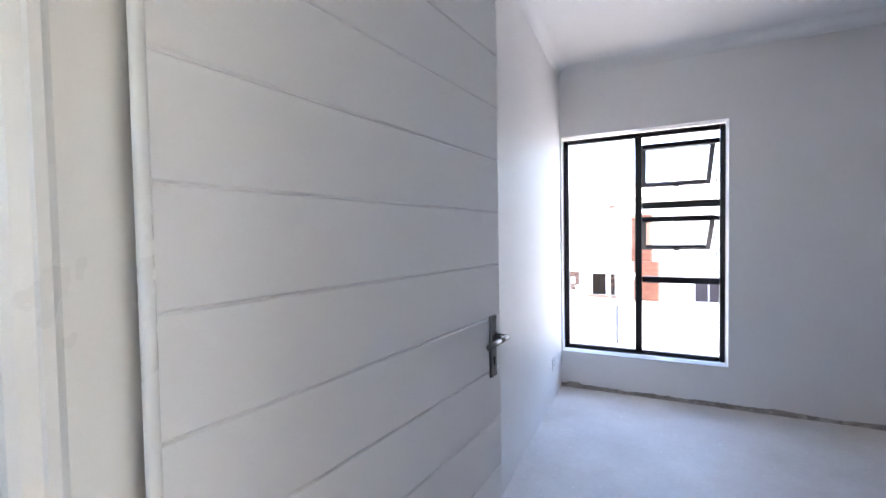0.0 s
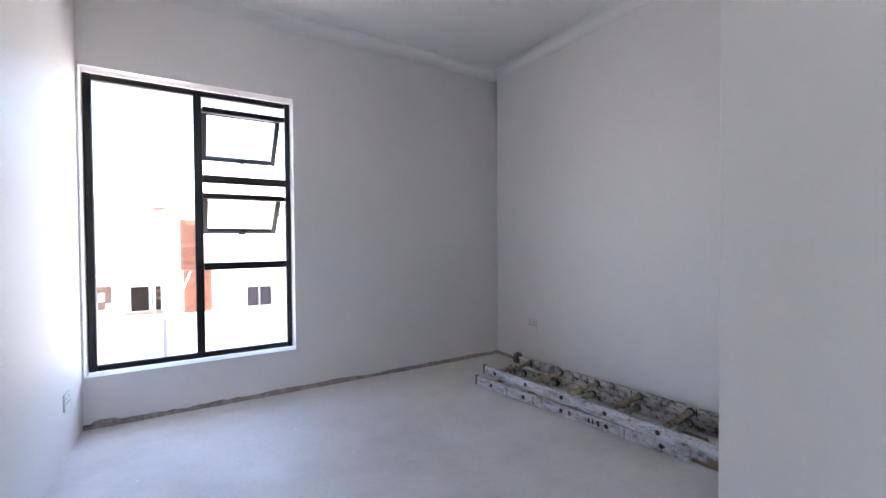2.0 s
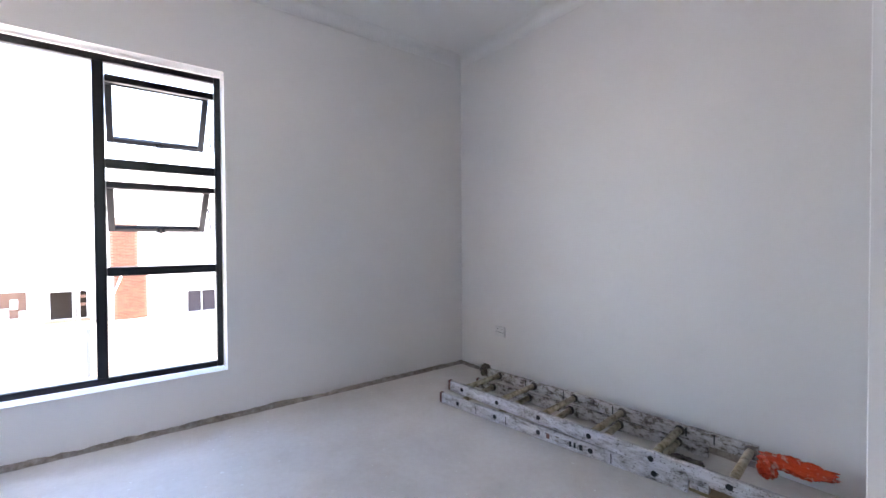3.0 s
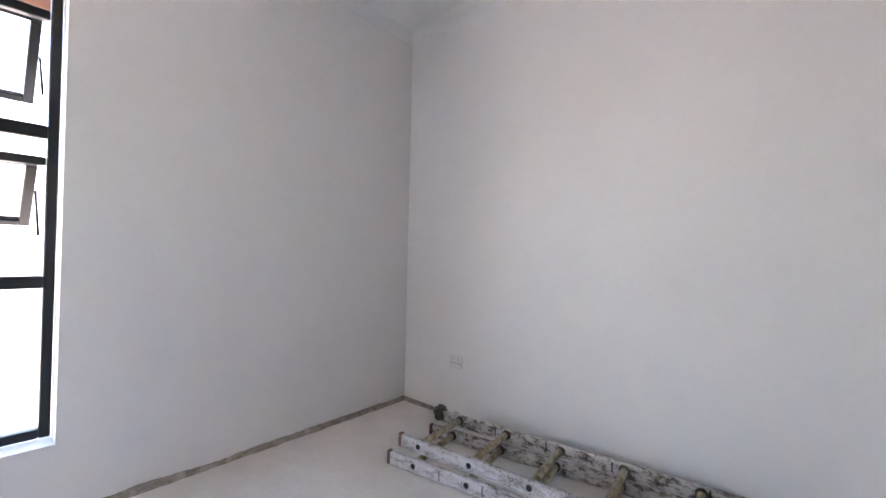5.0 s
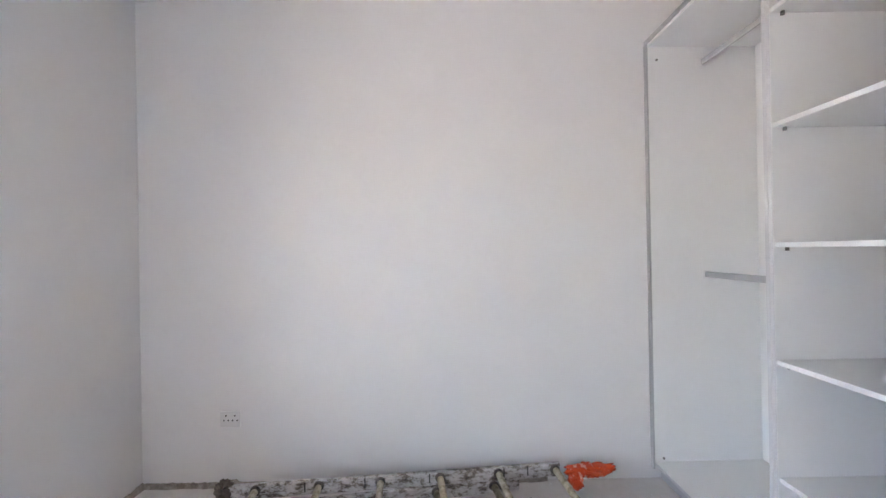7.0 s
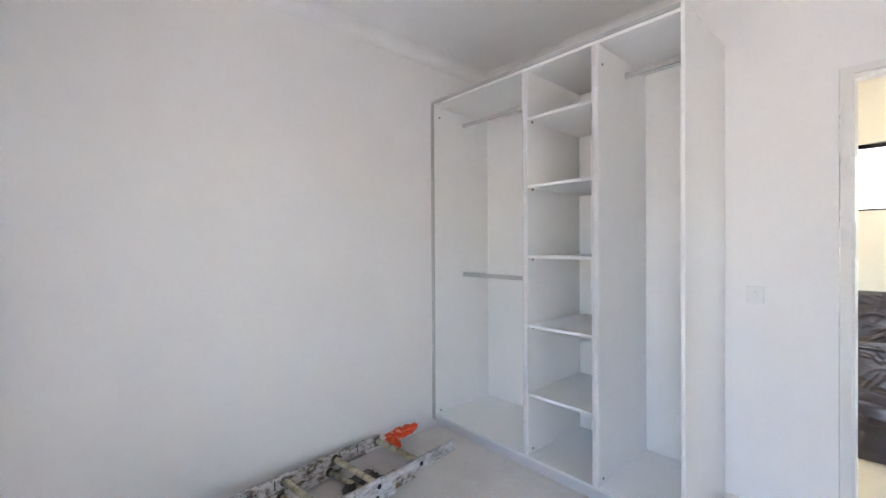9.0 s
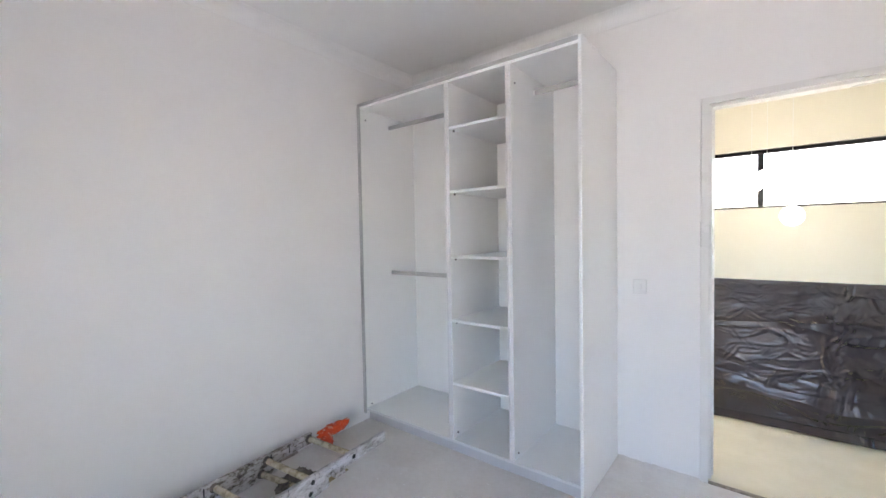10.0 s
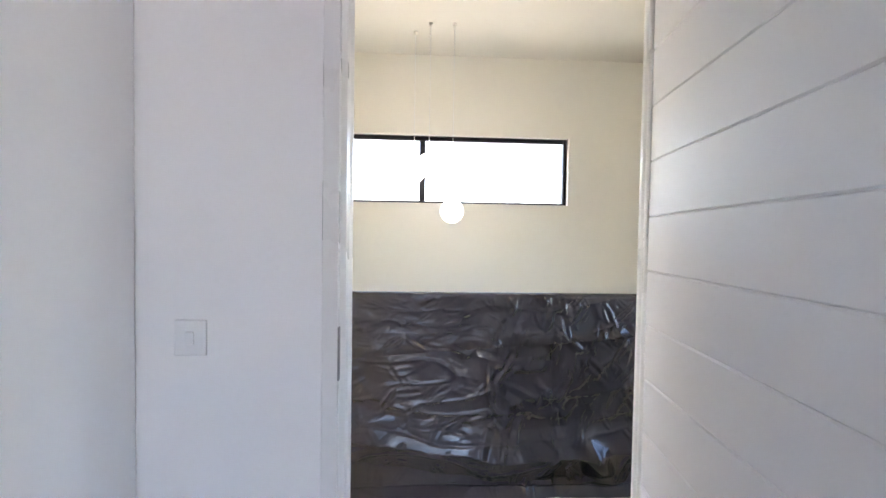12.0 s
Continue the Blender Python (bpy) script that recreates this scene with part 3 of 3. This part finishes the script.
crumple("plastic_bag", (2.890, 0.975, 0.122), (0.028, 0.105, 0.028), ORANGE, 2.3, "crumpled orange plastic bag wrapped on the ladder end", "bag", 4, 0.5)
crumple("plastic_bag", (2.840, 1.060, 0.095), (0.034, 0.030, 0.032), ORANGE, 7.7, "torn scrap of crumpled orange plastic by the ladder", "bag", 20, 0.2)
crumple("rag", (2.785, 2.725, 0.122), (0.034, 0.038, 0.038), CLOTH, 4.1, "dirty dark rag stuck on the ladder end", "rag", 0)
crumple("rag", (2.700, 1.36, 0.030), (0.085, 0.10, 0.026), CLOTH, 6.1, "dirty brown rag lying under the ladder rungs", "rag", 30)
cb = part("cardboard_sheet", box_mesh(-0.06, 0.06, -0.10, 0.10, 0.001, 0.006, 0.001, 1), CARD)
cb.matrix_world = pose(2.655, 1.19, 0, 0, 0, LA)
tagged(cb, "flat piece of brown cardboard under the ladder", "cardboard")


# ---- sockets and switch ----
def socket(name, label, m, wd, ht, holes):
    e = thing(name, label, "socket" if holes else "switch", m)
    part("cover_plate", box_mesh(-wd / 2, wd / 2, -0.009, 0, -ht / 2, ht / 2, 0.003, 2), SOCKET, e)
    if holes:
        for hx in holes:
            for dx, dz in ((0, 0.018), (-0.012, -0.006), (0.012, -0.006)):
                bm = bmesh.new()
                tube(bm, (hx + dx, -0.0095, dz), (hx + dx, -0.004, dz), 0.0042, 10)
                part("pin_hole", bm, DARK, e)
    else:
        part("rocker", box_mesh(-0.010, 0.010, -0.013, -0.008, -0.016, 0.016, 0.002, 1), SOCKET, e)
    return e


socket("wall_socket", "white plastic socket on the ladder wall", pose(W, 2.815, 0.356, 0, 0, -90), 0.105, 0.080, (-0.022, 0.025))
socket("wall_socket", "white plastic socket on the window-side wall", pose(0, 2.925, 0.285, 0, 0, 90), 0.100, 0.085, (-0.022, 0.025))
socket("light_switch", "white plastic light switch beside the doorway", pose(1.275, 0, 1.040, 0, 0, 180), 0.072, 0.085, ())

# ---- hall ----
win2 = tagged(new("window_2"), "long narrow black aluminium strip window high in the stairwell", "window", "", "structure")
y0, y1 = HY0 - 0.085, HY0 - 0.040
a, b, c, d = HW
bar("window_frame", a + 0.002, a + 0.034, c + 0.002, d - 0.002, y0, y1, win2)
bar("window_frame", b - 0.034, b - 0.002, c + 0.002, d - 0.002, y0, y1, win2)
bar("window_frame", a + 0.035, b - 0.035, d - 0.040, d - 0.002, y0, y1, win2)
bar("window_frame", a + 0.035, b - 0.035, c + 0.002, c + 0.020, y0, y1, win2)
bar("mullion", 0.722, 0.772, c + 0.021, d - 0.041, y0, y1, win2)
pane("pane", a + 0.03, 0.724, c + 0.015, d - 0.035, y0 + 0.02, win2)
pane("pane", 0.770, b - 0.03, c + 0.015, d - 0.035, y0 + 0.02, win2)


def added_end_window(name, x):
    """Plain unseen window added to a hall end wall for more daylight."""
    w = tagged(new(name), "added unseen black window that lets more daylight into the hall", "window", "", "structure")
    a, b, c, d = -0.95, -0.20, 0.95, 1.95
    for y0, y1, z0, z1 in ((a + 0.002, a + 0.036, c + 0.002, d - 0.002), (b - 0.036, b - 0.002, c + 0.002, d - 0.002),
                           (a + 0.037, b - 0.037, c + 0.002, c + 0.036), (a + 0.037, b - 0.037, d - 0.036, d - 0.002)):
        part("window_frame", box_mesh(x, x + 0.045, y0, y1, z0, z1, 0.004, 1), ALU, w)
    p = part("pane", box_mesh(x + 0.02, x + 0.024, a + 0.03, b - 0.03, c + 0.03, d - 0.03), GLASS, w)
    p.visible_shadow = False


# both windows are added helpers that bring daylight to the hall floor
added_end_window("window_3_added", HX0 - 0.12)
added_end_window("window_4_added", HX1 + 0.38)


def pendant(x, y, z, r, label):
    e = thing("pendant_lamp", label, "lamp", pose(x, y, HH), "pendants in the stairwell")
    bm = bmesh.new()
    bmesh.ops.create_uvsphere(bm, u_segments=24, v_segments=16, radius=r)
    for v in bm.verts:
        v.co.z += z - HH
    part("globe", bm, GLOBE, e, "lit white glass globe", True)
    bm = bmesh.new()
    tube(bm, (0, 0, z - HH + r), (0, 0, -0.025), 0.0022, 8)
    part("cord", bm, SOCKET, e, "thin white cord")
    bm = bmesh.new()
    tube(bm, (0, 0, -0.026), (0, 0, -0.001), 0.010, 12, 0.014)
    part("ceiling_rose", bm, HALL, e)


pendant(0.53, -1.98, 1.470, 0.085, "white globe pendant lamp hanging low in the stairwell")
pendant(0.70, -1.98, 1.800, 0.085, "white globe pendant lamp on a thin cord")
pendant(0.81, -2.12, 1.770, 0.085, "white globe pendant lamp on a thin cord")


def fold_wave(u):
    """Triangle wave between 0 and 1: flat facets that meet in sharp creases."""
    return abs(2 * (u - math.floor(u + 0.5)))


def make_creases(seed, count):
    """Creased patches of the sheeting: centre, reach, direction, pitch and depth."""
    rnd = random.Random(seed)
    out = []
    for k in range(count):
        size = rnd.uniform(0.10, 0.20) if k % 12 == 0 else rnd.uniform(0.02, 0.085)
        ang = rnd.choice((rnd.gauss(0.9, 0.35), rnd.gauss(2.3, 0.4), rnd.gauss(1.5, 0.3)))
        x = 1.9 - 2.65 * rnd.random() ** 0.75
        z = rnd.choice((rnd.uniform(0.72, 1.0), rnd.uniform(0.30, 1.0), rnd.uniform(0.0, 0.7)))
        steep = rnd.uniform(0.012, 0.03) if k % 12 == 0 else rnd.uniform(0.02, 0.075)
        if x < 0.40:
            ang = rnd.choice((rnd.gauss(0.45, 0.3), rnd.gauss(2.6, 0.3)))
            steep = steep * 1.8 + 0.01
        out.append((x, z, size, math.cos(ang), math.sin(ang), rnd.uniform(1.4, 2.6) / size, steep * size, rnd.random()))
    return out


CREASES = make_creases(17, 680)


def crumpling(x, z):
    h = 0.0
    for cx, cz, size, ux, uz, freq, depth, phase in CREASES:
        dx, dz = x - cx, z - cz
        if abs(dx) > size or abs(dz) > size:
            continue
        along = (dx * uz - dz * ux) / size
        across = (dx * ux + dz * uz) / (0.42 * size)
        mask = 1 - along * along - across * across
        if mask > 0:
            bend = 0.18 * noise.noise((x * 9, z * 9, phase * 20))
            h += depth * min(1.0, 2.2 * mask) * fold_wave((dx * ux + dz * uz) * freq + phase + bend)
    return h


def sheet_skin(nx, nz, z_of, base, tuck, flare):
    """One crumpled layer of sheeting hanging in front of the parapet; z_of gives its top and foot at x."""
    bm = bmesh.new()
    x0, x1 = -0.75, 1.90
    grid = []
    for j in range(nz + 1):
        s = j / nz
        row = []
        for i in range(nx + 1):
            x = x0 + (x1 - x0) * i / nx
            top, foot = z_of(x)
            z = top + (foot - top) * s
            swag = z - 0.16 * (x - 0.25) ** 2
            r1 = 1 - abs(noise.noise(Vector((x * 1.7, swag * 3.4, 5.3))))
            r2 = 1 - abs(noise.noise(Vector((x * 2.6 + swag * 2.0, swag * 8.0, 1.7 + base * 40))))
            r3 = noise.noise(Vector((x * 15.0 - z * 7.0, swag * 19.0, 4.2)))
            out = base + 0.010 * r1 ** 10 + 0.006 * r2 ** 16 + crumpling(x, z) + 0.012 * noise.noise((x * 1.6, z * 2.0, 0.3)) + 0.008 * noise.noise((x * 6.5 + z * 2, z * 3.0, 7.7)) + 0.05 * (1 - z)
            out -= 0.006 * max(0.0, 1 - abs(x - 0.06 - 0.02 * z) / 0.012)
            if tuck:
                if j < 4:
                    out = base * 0.5 + 0.010 * (1 - abs(r3)) - (0.10 if j == 0 else 0)
                    z = 1.007 + 0.007 * noise.noise((x * 13, 4, 4)) + 0.006 * noise.noise((x * 41, 2, 4)) - 0.004 * j
                out += 0.028 * s ** 9
            if flare:
                crest = 0.175 + (0.165 * (x - 0.3) ** 1.2 if x > 0.3 else 0.08 * (0.3 - x)) + 0.014 * noise.noise((x * 5, 1, 6))
                belly = 1 - max(0.0, z - crest) / 0.14 if z > crest else 1 - 0.7 * min(1.0, (crest - z) / 0.11)
                out += 0.052 * max(0.0, belly)
                knot = math.exp(-((x + 0.16 - 0.6 * (z - 0.15)) / 0.07) ** 2 - ((z - 0.17) / 0.12) ** 2)
                out += 0.06 * knot
                if z < 0.05:
                    out += 0.05 * (1 - z / 0.05) * (0.8 + 0.9 * noise.noise((x * 3.3, 8, 1)))
                    z = max(0.004, z + 0.010 * r2)
            row.append(bm.verts.new((x, PARAPET + max(-0.024, out) if j or not tuck else PARAPET - 0.1, z if j or not tuck else 0.996)))
        grid.append(row)
    for j in range(nz):
        for i in range(nx):
            bm.faces.new((grid[j][i], grid[j][i + 1], grid[j + 1][i + 1], grid[j + 1][i]))
    return bm


def fold_line(x):
    return 0.722 - 0.075 * (x - 0.7) + 0.006 * noise.noise((x * 4, 2, 2))


sheeting = thing("plastic_sheeting", "creased black plastic sheeting draped over the parapet", "plastic sheet", pose(0, 0, 0))
part("lower_sheet", sheet_skin(440, 130, lambda x: (fold_line(x) + 0.05, 0.0), -0.012, False, True), PLASTIC, sheeting, "", True)
part("folded_flap", sheet_skin(440, 54, lambda x: (1.004, fold_line(x)), 0.020, True, False), PLASTIC, sheeting, "black flap folded over the top", True)

# ---- outside ----
GZ = -2.9
bm = bmesh.new()
bmesh.ops.create_grid(bm, x_segments=2, y_segments=2, size=900)
g = struct("ground", bm, SAND, "pale sunlit sandy ground", "ground")
g.location = (0, 0, GZ)
struct("pavement", box_mesh(-14, 16, 8, 15.0, GZ + 0.002, GZ + 0.06), PAVING, "pale concrete paving in front of the house", "pavement")

house = thing("house", "white plastered unfinished house across the street with a brick pier", "house", pose(0, 28, GZ))
hb = bmesh.new()
holes = [(-4.1, -3.15, 0.45, 1.70), (-2.35, -0.98, 0.25, 1.6), (3.38, 4.77, 0.05, 1.25)]
xs = [-16.0]
for h0, h1, z0, z1 in holes:
    add_box(hb, xs[-1], h0, 0, 0.25, 0, 6.2)
    add_box(hb, h0, h1, 0, 0.25, 0, z0)
    add_box(hb, h0, h1, 0, 0.25, z1, 6.2)
    xs.append(h1)
add_box(hb, xs[-1], 18, 0, 0.25, 0, 6.2)
bmesh.ops.remove_doubles(hb, verts=hb.verts[:], dist=0.0005)
part("wall", hb, PLASTER, house, "white plastered wall with window openings")
for side in ((-16, 18, 6.0, 6.25), (-16, -15.75, 0.25, 6.0), (17.75, 18, 0.25, 6.0)):
    part("wall", box_mesh(*side, 0, 6.2), PLASTER, house, "white plastered wall")
part("roof", prism([(-0.7, 6.2), (6.9, 6.2), (6.9, 6.35), (3.1, 7.6), (-0.7, 6.35)], -16.5, 18.5, "x"), ROOFTILE, house, "grey pitched roof")
for (h0, h1, z0, z1), mat in zip(holes, (TIMBER, SHADE, GREYGLASS)):
    wd = part("window", box_mesh(h0, h1, 0.14, 0.18, z0, z1), mat, house, "dark window opening")
    if mat is GREYGLASS:
        part("frame", box_mesh((h0 + h1) / 2 - 0.03, (h0 + h1) / 2 + 0.03, 0.10, 0.139, z0, z1), EDGING, wd)
    if mat is SHADE:
        part("frame", box_mesh(h0 + 0.82, h0 + 0.92, 0.08, 0.139, z0, z1), PLASTER, wd)
        for z in (0.85, 1.25, 1.6):
            part("board", box_mesh(h0 + 0.93, h1, 0.06, 0.138, z, z + 0.14), TIMBER, wd)
bme = bpy.data.meshes.new("brick")
bm = box_mesh(0, 0.218, -0.012, 0.0, 0, 0.068, 0.003, 1)
bm.to_mesh(bme)
bm.free()
bme.materials.append(BRICK)
for px0, px1, pz0, pz1, py in ((0.10, 1.50, 0.05, 2.42, -0.30), (-0.04, 1.13, 2.43, 5.30, -0.26)):
    pier = part("pier", box_mesh(px0, px1, py, -0.001, pz0, pz1), MORTAR, house, "red brick pier")
    across = round((px1 - px0) / 0.23)
    pitch = (px1 - px0) / across
    for k in range(int((pz1 - pz0) / 0.078)):
        for i in range(across - k % 2):
            br = new("brick", bme)
            br.parent = pier
            br.location = (px0 + pitch * (i + 0.5 * (k % 2)) + 0.004, py - 0.002, pz0 + 0.006 + 0.078 * k)
            br.scale = ((pitch - 0.010) / 0.218, 1, 1)

for x0, x1, z0, z1 in ((-4.05, -3.75, 0.45, 0.95), (-3.72, -3.45, 0.9, 1.35), (-3.42, -3.18, 0.45, 0.8)):
    part("plaster_patch", box_mesh(x0, x1, 0.06, 0.139, z0, z1, 0.02, 1), PLASTER, house, "pale patch on the brick infill")
# bars on the wall face that stand for a faint grey paned window
for z in (2.10, 2.45, 2.80):
    part("ledge", box_mesh(-4.0, -3.2, -0.03, -0.001, z, z + 0.06), EDGING, house, "thin grey bar standing for faint window panes")
part("sill", box_mesh(-2.6, -0.85, -0.12, -0.001, 0.08, 0.24, 0.01, 1), MORTAR, house, "reddish ledge under the dark opening")
bm = bmesh.new()
tube(bm, (0.0, -0.42, 1.15), (0.42, -0.36, 2.30), 0.045, 8)
part("prop", bm, PLASTER, house, "pale slanting prop against the pier")

lamp = thing("street_lamp", "tall pale street lamp with a flat brown head", "street lamp", pose(-1.20, 26.5, GZ))
bm = bmesh.new()
tube(bm, (0, 0, 0), (0, 0, 5.75), 0.07, 12, 0.04)
part("pole", bm, PAVING, lamp)
part("lamp_head", prism([(0, 5.68), (0.78, 5.73), (0.78, 5.83), (0.1, 5.87), (0, 5.80)], -0.10, 0.10, "y"), TIMBER, lamp)
post = part("post", box_mesh(-0.06, 0.06, -0.06, 0.06, 0.0, 1.45, 0.01, 2), POST)
post.matrix_world = pose(-0.26, 16.6, GZ)
tagged(post, "short pale grey concrete post on the paving", "post")
for i, (x, s) in enumerate(((-4.2, 0.5), (-3.5, 0.35), (-2.2, 0.3), (-1.4, 0.3))):
    crumple("rubble_heap", (x, 26.6, GZ + 0.12), (s * 1.2, 0.4, 0.22), MORTAR, i * 1.9, "heap of brown building rubble by the house", "rubble", 0)

eave = thing("eave", "brown timber eave over the window wall outside", "eave", pose(0, 0, 0))
part("soffit", box_mesh(0.93, 3.4, D + 0.221, 4.2, 2.38, 2.41), TIMBER, eave)
part("beam", box_mesh(1.02, 1.08, D + 0.222, 4.2, 2.33, 2.379), PLASTER, eave, "pale beam end")
part("fascia", box_mesh(0.93, 3.4, 4.201, 4.23, 2.31, 2.46), TIMBER, eave)
